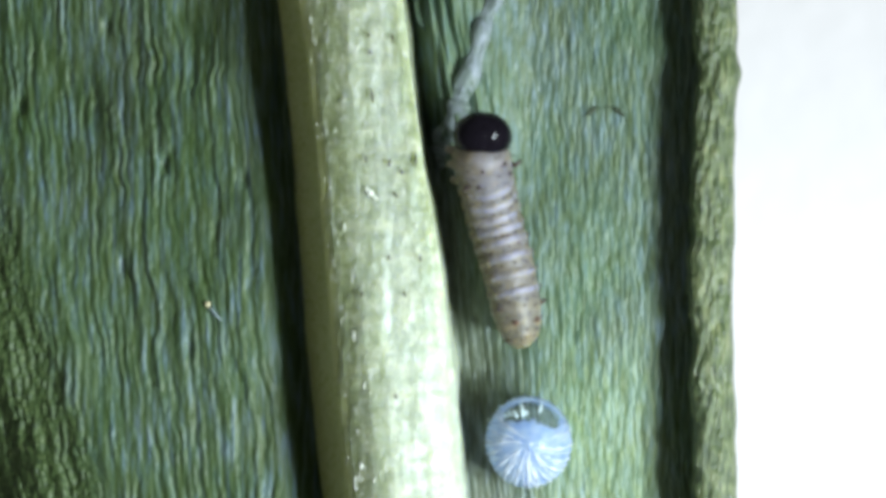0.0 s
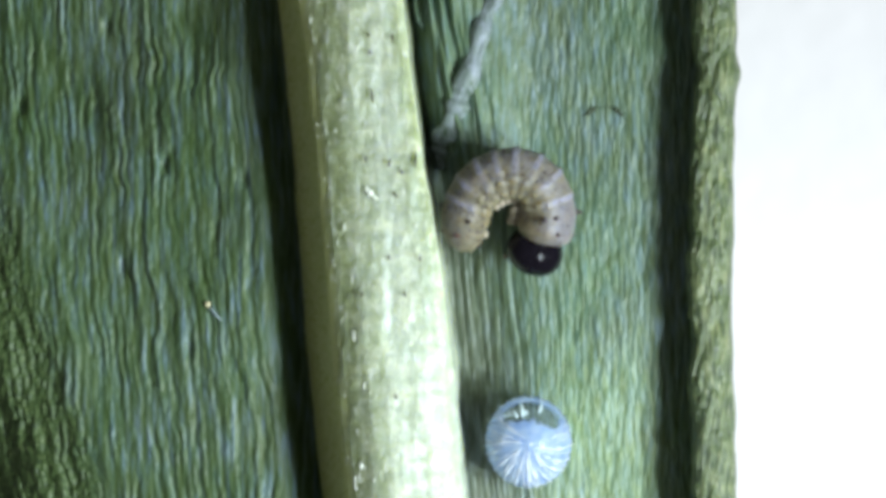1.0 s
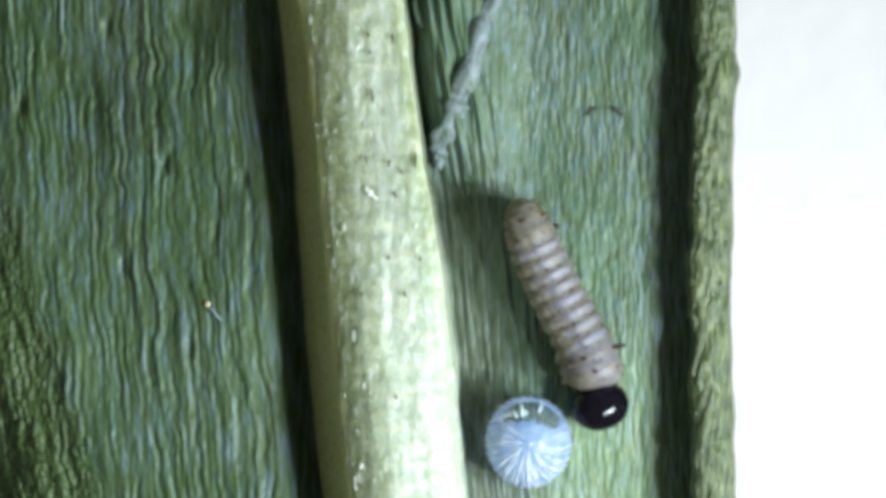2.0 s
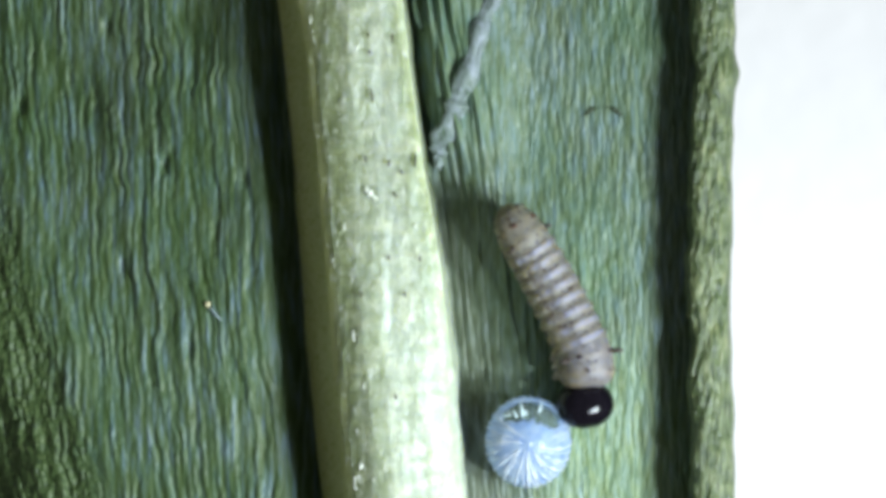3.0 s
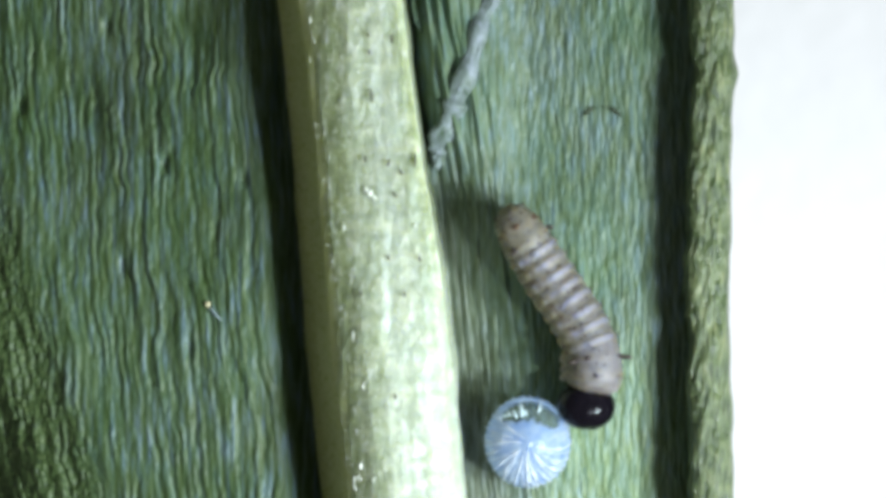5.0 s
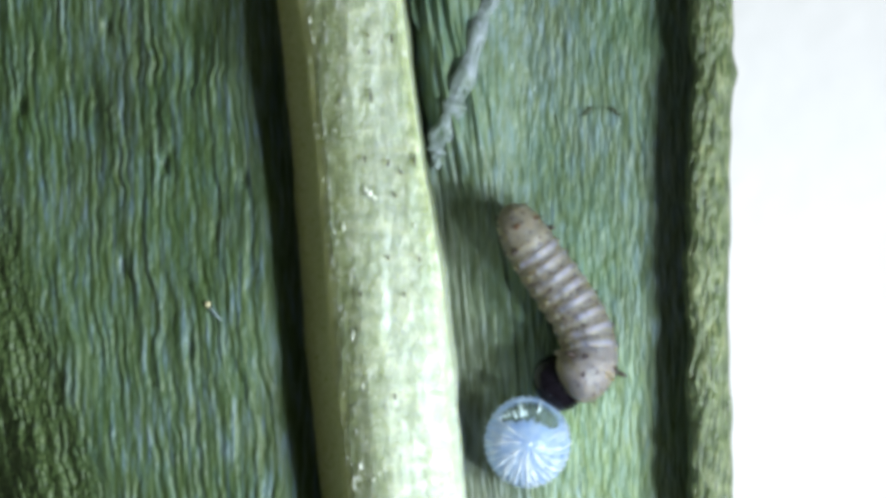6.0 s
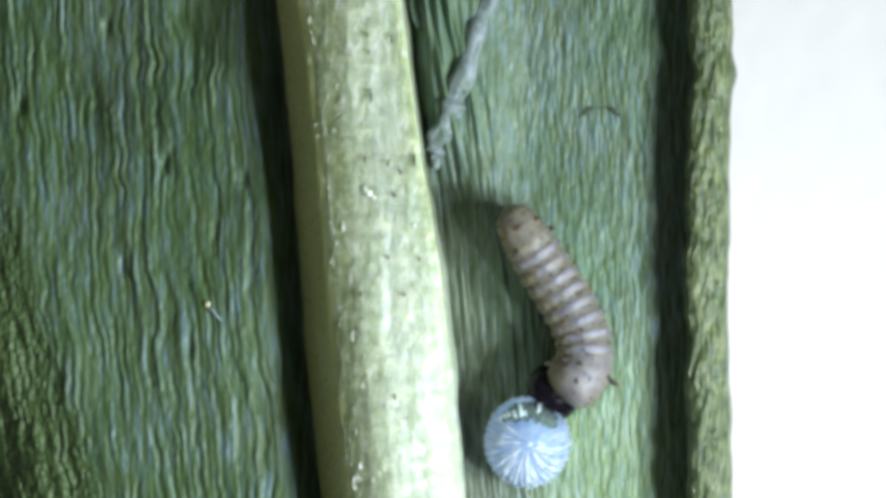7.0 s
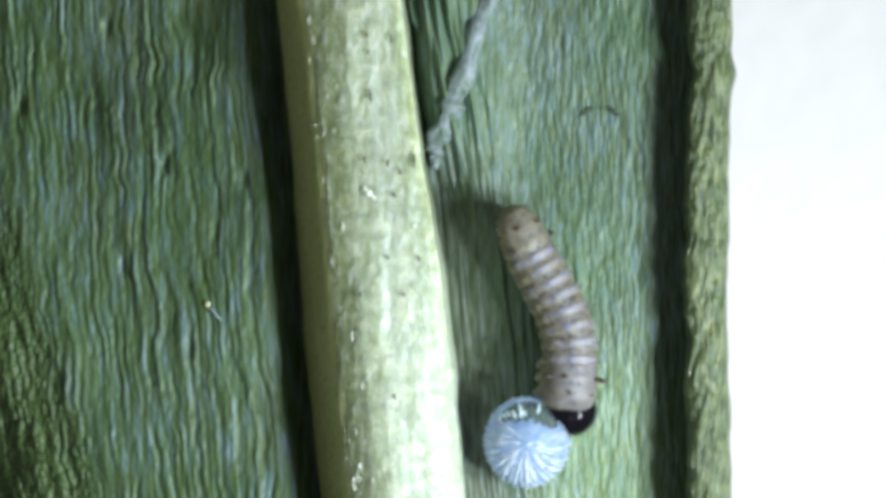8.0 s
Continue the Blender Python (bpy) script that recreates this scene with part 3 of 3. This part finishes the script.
def open_here(s, ang):
    """True where the wall has been eaten: an uneven window near the crown."""
    d = (math.degrees(ang) - 88 + 180) % 360 - 180
    lim = 50 + 16 * float(vnoise(s * 9, 1.5, 51))
    lo = 0.27 + 0.10 * (abs(d) / 50) ** 2 + 0.12 * float(vnoise(d / 15.0, 0.5, 52)) + 0.06 * float(vnoise(d / 5.0, 0.5, 53))
    return abs(d) < lim and lo < s < 0.62


def egg_point(s, ang, grow=0.0):
    r, z = egg_radius(s)
    flute = (0.005 + 0.010 * min(1, s * 2)) * math.cos(RIBS * ang)
    ang = ang + 0.05 * math.sin(3 * ang + 1) + 0.03 * math.sin(7 * ang) + 0.025 * math.sin(17 * ang + 9 * s) - 0.30 * (1 - s) ** 2 * (1 + math.cos(ang))
    r = r * (1 + flute) + grow
    return (float(r) * math.cos(ang) * 0.985, float(r) * math.sin(ang) * 1.05, float(z) + grow * 0.5)


def build_shell(grow, test):
    n, m = 34, 320
    verts = [egg_point(i / n, 2 * math.pi * k / m, grow) for i in range(n + 1) for k in range(m)]
    faces = []
    for i in range(n):
        for k in range(m):
            s, ang = (i + 0.5) / n, 2 * math.pi * (k + 0.5) / m
            if test(s, ang):
                l = (k + 1) % m
                faces.append((i * m + k, (i + 1) * m + k, (i + 1) * m + l, i * m + l))
    return verts, faces


egg = new("egg_shell")
egg.location = P(*EGG, 2)
wall = part("wall", build_shell(0, lambda s, a: not open_here(s, a)), SHELL, egg, "bluish-white translucent wall")
s = wall.modifiers.new("thickness", "SOLIDIFY")
s.thickness = 2.5 * U
film = part("clear_film", build_shell(-4, lambda s, a: open_here(s, a) or (s > 0.2 and abs((math.degrees(a) - 88 + 180) % 360 - 180) < 58 and s < 0.8)),
            FILM, egg, "clear inner film in the eaten window")
s = film.modifiers.new("thickness", "SOLIDIFY")
s.thickness = 1.5 * U
for k in range(RIBS):
    ang = 2 * math.pi * k / RIBS
    s0 = 0.10 if k % 4 == 0 else 0.16 + 0.26 * ((k * 7) % 5) / 5
    pts = [u for u in np.linspace(s0, 0.97, 18)]
    shut = [u for u in pts if not open_here(u, ang)]
    shut = [u for u in shut if len(shut) == len(pts) or u > 0.62]
    run = [egg_point(u, ang, 0.0) for u in shut]
    thick = (3.3 if k % 2 == 0 else 1.7) + 0.5 * math.sin(k * 5.1) - 0.2 * math.sin(ang)
    thick *= 1.0 if len(shut) == len(pts) else 0.3
    if len(run) > 3:
        part("rib", tube(run, [0.3 + thick * (0.8 + 0.35 * math.sin(i * 1.3 + k)) * math.sin(math.pi * min(1, (i + 0.6) / len(run))) ** 0.7 * (1 - 0.72 * i / len(run)) for i in range(len(run))], 6), RIDGE, egg)
# pale strips laid on the film in place of lamp glints
for deg, s0, s1, w in ((134, 0.47, 0.59, 2.6), (126, 0.44, 0.56, 2.4), (117, 0.36, 0.52, 3.4), (108, 0.34, 0.62, 4.2), (101, 0.36, 0.44, 2.6), (80, 0.42, 0.64, 3.2)):
    run = [egg_point(u, radians(deg) + 0.04 * math.sin(u * 9), -3.0) for u in np.linspace(s0, s1, 7)]
    part("film_crease", tube(run, [w * f for f in (0.2, 0.7, 1.0, 0.8, 1.0, 0.6, 0.2)], 7), GLINT, egg, "pale strip standing for a glint in the clear film")
part("crown", blob((3, -1, 116.4), (6.0, 4.4, 1.6)), RIDGE, egg, "white crown where the ribs meet")
tagged(egg, "bluish-white translucent ribbed egg shell, eaten open", "egg shell")

# ---- the caterpillar ----
RINGS = 26
cater = new("caterpillar")
tagged(cater, "pale newly hatched caterpillar with a glossy black head", "caterpillar")


def girth(f):
    return float(np.interp(f, [0, 0.03, 0.08, 0.16, 0.4, 0.8, 0.92, 0.96, 1.0], [25, 32, 39, 45, 48, 50, 52, 51, 46]))


def ring_mesh(f, size, half, belly, ends="", drop=0.05):
    """One ring of the body. drop: how far it falls off eight divisions from its crest; ends: tail or neck close in a dome."""
    n, sides = 15, 36
    verts, faces = [(0, 0, -half * 1.02)], []
    for i in range(n):
        u = -1 + 2 * (i + 0.5) / n
        r = size * girth(f + u * half / 390)
        q = r * (1 - drop * (u * half / 8) ** 2 / (1 + 0.35 * (u * half / 8) ** 2))
        if ends == "tail" and u < 0.3:
            q = r * math.sqrt(max(0.05, 1 - ((0.3 - u) / 1.3) ** 2))
        if ends == "neck" and u > 0.0:
            q = r * math.sqrt(max(0.05, 1 - (u / 1.02) ** 2))
        for k in range(sides):
            a = 2 * math.pi * k / sides
            x, y = math.cos(a) * q, math.sin(a) * q
            y *= belly if y < 0 else 1.0
            w = 1 + 0.016 * math.sin(5 * a + 9 * f) + 0.010 * math.sin(11 * a + 40 * f)
            verts.append((x * w, y * w, u * half + 1.2 * math.sin(3 * a + 31 * f)))
    verts.append((0, 0, half * 1.02))
    last = len(verts) - 1
    for k in range(sides):
        l = (k + 1) % sides
        faces.append((0, 1 + l, 1 + k))
        for i in range(n - 1):
            faces.append((1 + i * sides + k, 1 + i * sides + l, 1 + (i + 1) * sides + l, 1 + (i + 1) * sides + k))
        faces.append((last, 1 + (n - 1) * sides + k, 1 + (n - 1) * sides + l))
    return verts, faces


def pad_mesh(r, a0, a1, half, lift):
    """A low cushion on the skin, from angle a0 to a1 round the body."""
    n, m = 14, 7
    verts, faces = [], []
    for i in range(n + 1):
        u = -1 + 2 * i / n
        a = radians(a0 + (a1 - a0) * (i / n))
        for k in range(m + 1):
            v = -1 + 2 * k / m
            h = lift * math.sqrt(max(0.0, 1 - u * u)) * math.sqrt(max(0.0, 1 - v * v)) - 1.0
            z = v * half * math.sqrt(max(0.06, 1 - 0.8 * u * u))
            verts.append(((r + h) * math.cos(a), (r + h) * math.sin(a), z))
    for i in range(n):
        for k in range(m):
            q = i * (m + 1) + k
            faces.append((q, q + m + 1, q + m + 2, q + 1))
    return verts, faces


def on_skin(r, deg, z, lift=0.0):
    a = radians(deg)
    return ((r + lift) * math.cos(a), (r + lift) * math.sin(a) * (0.88 if math.sin(a) < 0 else 1), z)


body = []
rng = random.Random(11)
for i in range(RINGS):
    f = (i + 0.5) / RINGS
    r = girth(f)
    ridge = i % 2 == 0
    ringed = 5 <= i <= 20
    size, half, drop, skin = (1.0, 16.0, 0.034, SKIN) if ridge else (0.972, 14.0, 0.01, FOLD)
    if not ringed:
        size, drop, skin = 1.0 if ridge else 0.985, 0.018, FRONT if i > 20 else TIP
    if i == RINGS - 1:
        half = 19.0
    ring = part("segment" if ridge else "fold", ring_mesh(f, size, half, 0.88, "tail" if i == 0 else "neck" if i == RINGS - 1 else "", drop), skin, cater,
                "lilac-white raised body segment" if ridge else "ochre-grey skin fold between segments")
    body.append(ring)
    if ridge and ringed:
        part("back_pad", pad_mesh(r, 44 + rng.uniform(-8, 8), 128 + rng.uniform(-8, 8), 9.0, 2.6), SKIN, ring, "lilac-white cushion across the back")
        for a0 in (-18, 10, 150, 178):
            part("flank_pad", pad_mesh(r, a0 + rng.uniform(-4, 4), a0 + 22, 8.0, 2.6), SKIN, ring, "ochre cushion on the flank")
    dots = []
    for d in range(-20, 205, 15):
        if rng.random() < (0.9 if not ridge else 0.75 if i < 6 else 0.5):
            q = rng.uniform(1.6, 3.0) if i < 6 else rng.uniform(1.3, 2.8) if i > 20 else rng.uniform(1.8, 3.3) if not ridge else rng.uniform(0.9, 1.9)
            dots.append(blob(on_skin(r * (0.965 if not ridge else 1.0), d + rng.uniform(-5, 5), rng.uniform(-4, 4), -0.8), (q, q, q), 4, 6))
    if dots:
        part("pigment_dots", joined(dots), DARK, ring, "row of tiny brown dots")
    if ridge and 1 < i:
        for d in (8, 35, 62, 118, 145, 172):
            p0, p1 = on_skin(r, d + rng.uniform(-4, 4), 2, -1), on_skin(r, d, rng.uniform(-3, 6), rng.uniform(6, 11))
            part("bristle", tube([p0, p1], [1.2, 0.35], 5), HAIR, ring, "short dark bristle")
    if i in (2, 22, 24):
        big = {2: (6.8, 58), 22: (6.6, 52), 24: (5.0, 66)}[i]
        for side in (big[1], 180 - big[1]):
            part("pigment_patch", blob(on_skin(r, side, 0, -1.5), (big[0], big[0] * 0.8, big[0] * 0.7)), RUST if i == 2 else DARK, ring, "rusty-brown pigment patch")
    if i in (4, 22):
        long = 9 if i == 4 else 18
        for side in (28, 152):
            p0, p1, p2 = on_skin(r, side, 0, -2), on_skin(r, side, 2, long * 0.5), on_skin(r, side + 3, 5, long)
            part("tentacle", tube([p0, p1, p2], [4.6, 4.2, 2.6], 8), HAIR, ring, "short dark fleshy tentacle")
    if i in (20, 22, 24):
        for side in (-122, -58):
            p0, p1, p2 = on_skin(r, side, 0, -6), on_skin(r, side, 3, 10), on_skin(r, side + 4, 8, 20)
            part("leg", tube([p0, p1, p2], [9.5, 8.0, 5.0], 10), LEGS, ring, "small pale jointed leg")
    if i in (1, 8, 10, 12, 14):
        for side in (-118, -62):
            p0, p1 = on_skin(r, side, 0, -8), on_skin(r, side, 0, 7)
            part("proleg", tube([p0, p1], [9, 6.5], 9), LEGS, ring, "stubby pale proleg")


def head_mesh():
    """Two rounded lobes that meet in a shallow seam, flattened towards the face."""
    n, m = 26, 40
    verts, faces = [(0, 0, -42)], []
    for i in range(1, n):
        a = math.pi * i / n
        for k in range(m):
            b = 2 * math.pi * k / m
            x, y, z = math.sin(a) * math.cos(b), math.sin(a) * math.sin(b), -math.cos(a)
            q = 1 - 0.035 * math.exp(-(x / 0.10) ** 2) * (1 if y > -0.2 else 0.3)
            verts.append((x * 52 * q, y * 48 * q, z * 43 * q * (0.92 if z > 0 else 1.0)))
    verts.append((0, 0, 40))
    last = len(verts) - 1
    for k in range(m):
        l = (k + 1) % m
        faces.append((0, 1 + l, 1 + k))
        for i in range(n - 2):
            faces.append((1 + i * m + k, 1 + i * m + l, 1 + (i + 1) * m + l, 1 + (i + 1) * m + k))
        faces.append((last, 1 + (n - 2) * m + k, 1 + (n - 2) * m + l))
    return verts, faces


head = part("head", head_mesh(), BLACK, cater, "glossy black head shell")
part("mouthparts", joined([blob((-9, -34, 24), (9, 8, 9)), blob((9, -34, 24), (9, 8, 9)), blob((0, -22, 35), (13, 5, 4))]), MOUTH, head, "brown mouthparts")
for side in (-1, 1):
    part("antenna", tube([(side * 24, -26, 28), (side * 27, -32, 48), (side * 27, -36, 42)], [3.5, 2.6, 1.2], 7), MOUTH, head, "tiny brown feeler")


# ---- what moves ----
def crawl(poses):
    """From poses of the body to rows of walk() for each ring and the head. A pose: seconds, the points of the body's middle line from
    the tail's tip to the neck (x, y, height), the head's middle, the way the head faces, and the roll of the back to the right of the way."""
    rows = [[] for _ in range(RINGS + 1)]
    for t, spine, mid, way, roll in poses:
        run = [Vector(W(*q)) for q in along(spine, 160)]
        cum = [0.0]
        for a, b in zip(run, run[1:]):
            cum.append(cum[-1] + (b - a).length)
        tangents = []
        for i in range(RINGS):
            d = 13 + (cum[-1] - 19) * i / (RINGS - 1)
            k = max(j for j in range(159) if cum[j] <= d)
            u = (d - cum[k]) / max(1e-6, cum[k + 1] - cum[k])
            lo, hi = max(0, k - 5), min(159, k + 6)
            rows[i].append((t, turned(run[k].lerp(run[k + 1], u), run[hi] - run[lo], roll)))
        d = Vector((way[0], -way[1], way[2]))
        rows[RINGS].append((t, turned(Vector(W(*mid)), d, roll * 0.6)))
    for ob, r in zip(body + [head], rows):
        walk(ob, r)


def turned(place, ahead, roll):
    z = ahead.normalized()
    right = z.cross(Vector((0, 0, 1))).normalized()
    up = right.cross(z)
    a = radians(roll)
    y = up * math.cos(a) + right * math.sin(a)
    x = y.cross(z)
    m = Matrix((x, y, z)).transposed().to_4x4()
    m.translation = place * U
    return m


def held(t0, t1, *pose_of):
    return [(t0, *pose_of), (t1, *pose_of)] if t1 > t0 else [(t0, *pose_of)]


def motions():
    # the drying leaf creeps to the left, its border most
    walk(blade_right, [(0.0, pose(3.5 * U, 0, 0)), (4.0, pose(-1.0 * U, 0, 0)), (8.0, pose(-6.0 * U, 0, 0))])
    walk(midrib, [(0.0, pose(1.0 * U, 0, 0)), (4.0, pose(0, 0, 0)), (8.0, pose(-2.0 * U, 0, 0))])
    e = P(*EGG, 2)
    walk(egg, [(0.0, pose(e.x + 1.0 * U, e.y, e.z)), (4.0, pose(e.x, e.y, e.z)), (8.0, pose(e.x - 2.0 * U, e.y, e.z))])
    p = []
    p += held(0.0, 0.033, [(925, 612, 48), (915, 560, 44), (900, 480, 48), (877, 400, 48), (860, 330, 80), (851, 285, 112), (849, 262, 126)], (853, 243, 128), (0.0, -0.8, -0.6), 24)
    p += held(0.1, 0.233, [(915, 578, 48), (909, 520, 44), (900, 450, 48), (890, 390, 48), (877, 340, 64), (852, 290, 88), (815, 252, 116), (795, 234, 128)], (764, 198, 136), (-0.7, -0.6, -0.4), 24)
    p += held(0.3, 0.733, [(915, 578, 48), (909, 520, 44), (899, 450, 48), (884, 390, 48), (862, 330, 74), (835, 275, 112), (813, 225, 154), (807, 200, 164)], (806, 207, 134), (-0.1, -0.5, -0.85), 24)
    p += held(0.8, 0.9, [(914, 578, 48), (912, 520, 44), (906, 450, 48), (899, 390, 50), (886, 335, 68), (858, 298, 98), (828, 284, 114)], (785, 268, 122), (-0.9, 0.25, -0.35), 20)
    p += held(0.933, 0.933, [(890, 560, 40), (886, 500, 53), (882, 440, 52), (880, 380, 56), (892, 325, 72), (885, 285, 92), (862, 272, 104)], (830, 262, 110), (-0.9, -0.2, -0.3), -5)
    p += held(0.967, 0.967, [(855, 510, 42), (845, 450, 50), (848, 390, 58), (862, 340, 80), (895, 312, 90), (930, 308, 96), (950, 320, 98)], (975, 340, 98), (0.8, 0.5, -0.3), -32)
    p += held(1.0, 1.233, [(826, 442, 60), (824, 388, 76), (845, 339, 88), (882, 315, 94), (922, 313, 96), (956, 338, 94), (966, 380, 86), (958, 420, 78)], (945, 446, 68), (-0.45, 0.75, -0.5), -56)
    p += held(1.267, 1.267, [(838, 350, 44), (872, 330, 48), (910, 345, 54), (935, 385, 58), (948, 430, 60), (950, 480, 60), (940, 520, 58), (925, 545, 56)], (905, 570, 50), (-0.5, 0.7, -0.5), -40)
    p += held(1.3, 1.433, [(877, 280, 40), (893, 305, 44), (922, 350, 50), (941, 400, 54), (948, 450, 56), (949, 500, 58), (936, 555, 58), (913, 592, 56), (900, 608, 54)], (874, 630, 48), (-0.55, 0.75, -0.4), -32)
    p += held(1.5, 1.75, [(920, 354, 48), (940, 415, 53), (967, 485, 48), (1000, 555, 50), (1032, 615, 54), (1050, 655, 56), (1057, 680, 56)], (1068, 722, 54), (0.15, 0.7, -0.6), -26)
    p += held(2.75, 2.933, [(893, 366, 48), (918, 410, 53), (947, 452, 48), (978, 502, 48), (1011, 558, 50), (1038, 610, 54), (1036, 655, 58)], (1024, 696, 58), (-0.2, 0.7, -0.65), -28)
    p += held(3.0, 3.233, [(893, 368, 48), (918, 411, 53), (948, 460, 48), (978, 515, 48), (1006, 570, 52), (1031, 625, 56), (1037, 675, 58)], (1034, 715, 54), (0.0, 0.8, -0.55), -28)
    p += held(3.3, 3.433, [(897, 370, 48), (922, 415, 53), (950, 460, 48), (983, 518, 50), (1015, 575, 56), (1048, 635, 64), (1062, 680, 66), (1060, 702, 62)], (1048, 720, 48), (-0.35, 0.6, -0.7), -26)
    p += held(3.5, 3.733, [(890, 363, 48), (912, 405, 53), (940, 448, 48), (972, 500, 48), (1006, 550, 50), (1031, 598, 54), (1040, 638, 58)], (1035, 676, 56), (-0.1, 0.75, -0.6), -28)
    p += held(3.8, 3.933, [(890, 362, 48), (913, 405, 53), (943, 450, 48), (979, 505, 48), (1015, 555, 50), (1045, 608, 54), (1050, 652, 58)], (1040, 691, 56), (-0.15, 0.75, -0.6), -28)
    p += held(4.0, 4.233, [(893, 365, 48), (915, 405, 53), (943, 450, 48), (978, 505, 48), (1015, 560, 52), (1045, 615, 56), (1057, 660, 60), (1058, 680, 58)], (1051, 707, 52), (-0.1, 0.7, -0.65), -28)
    p += held(4.3, 4.433, [(897, 370, 48), (920, 412, 53), (948, 455, 48), (980, 510, 48), (1015, 560, 52), (1048, 615, 56), (1060, 665, 60), (1058, 690, 58)], (1043, 726, 54), (-0.1, 0.75, -0.6), -28)
    p += held(4.5, 4.75, [(894, 368, 48), (918, 410, 53), (946, 455, 48), (982, 512, 48), (1015, 560, 52), (1043, 615, 56), (1051, 660, 60), (1050, 684, 58)], (1044, 723, 54), (-0.05, 0.75, -0.6), -28)
    p += held(5.75, 5.933, [(902, 368, 48), (925, 410, 53), (952, 455, 48), (985, 505, 48), (1018, 555, 52), (1041, 605, 58), (1043, 648, 64), (1030, 676, 66)], (999, 688, 62), (-0.65, 0.5, -0.5), -26)
    p += held(6.0, 6.267, [(900, 366, 48), (922, 410, 53), (950, 455, 48), (985, 505, 48), (1018, 555, 52), (1039, 605, 58), (1038, 650, 70), (1006, 674, 76)], (988, 677, 38), (-0.7, 0.3, -0.75), -26)
    p += held(6.3, 6.433, [(900, 368, 48), (922, 410, 53), (950, 455, 48), (983, 508, 48), (1011, 555, 52), (1030, 605, 58), (1032, 655, 62), (1029, 692, 60)], (1022, 715, 50), (-0.1, 0.75, -0.65), -28)
    p += held(6.5, 6.733, [(900, 368, 48), (923, 410, 53), (948, 455, 48), (978, 505, 48), (1005, 555, 52), (1019, 600, 58), (1023, 640, 62), (1020, 668, 62)], (1008, 702, 54), (-0.35, 0.7, -0.6), -28)
    p += held(6.8, 6.933, [(900, 368, 48), (922, 410, 53), (950, 455, 48), (980, 508, 48), (1008, 555, 52), (1022, 600, 58), (1020, 640, 64), (1008, 660, 66)], (984, 679, 60), (-0.7, 0.5, -0.5), -26)
    p += held(7.0, 7.267, [(900, 368, 48), (922, 410, 53), (950, 455, 48), (982, 505, 48), (1012, 555, 52), (1031, 605, 58), (1029, 655, 70), (998, 690, 76)], (978, 693, 38), (-0.7, 0.35, -0.75), -26)
    p += held(7.3, 7.433, [(902, 370, 48), (923, 412, 53), (950, 455, 48), (982, 508, 48), (1010, 555, 52), (1033, 605, 56), (1034, 655, 60)], (1015, 703, 58), (-0.2, 0.7, -0.65), -28)
    p += held(7.5, 7.733, [(902, 370, 48), (923, 412, 53), (950, 455, 48), (982, 508, 48), (1012, 558, 52), (1036, 612, 56), (1039, 670, 60)], (1028, 722, 58), (-0.1, 0.7, -0.65), -28)
    p += held(7.8, 7.933, [(900, 368, 48), (922, 410, 53), (950, 455, 48), (980, 505, 48), (1010, 555, 52), (1030, 610, 56), (1031, 668, 60)], (1023, 720, 58), (-0.05, 0.7, -0.65), -28)
    p += held(8.0, 8.0, [(900, 368, 48), (918, 408, 53), (940, 455, 48), (968, 505, 48), (992, 555, 52), (1005, 605, 56), (1006, 655, 60), (1000, 714, 62)], (1004, 727, 38), (-0.05, 0.6, -0.8), -28)
    crawl(p)


motions()
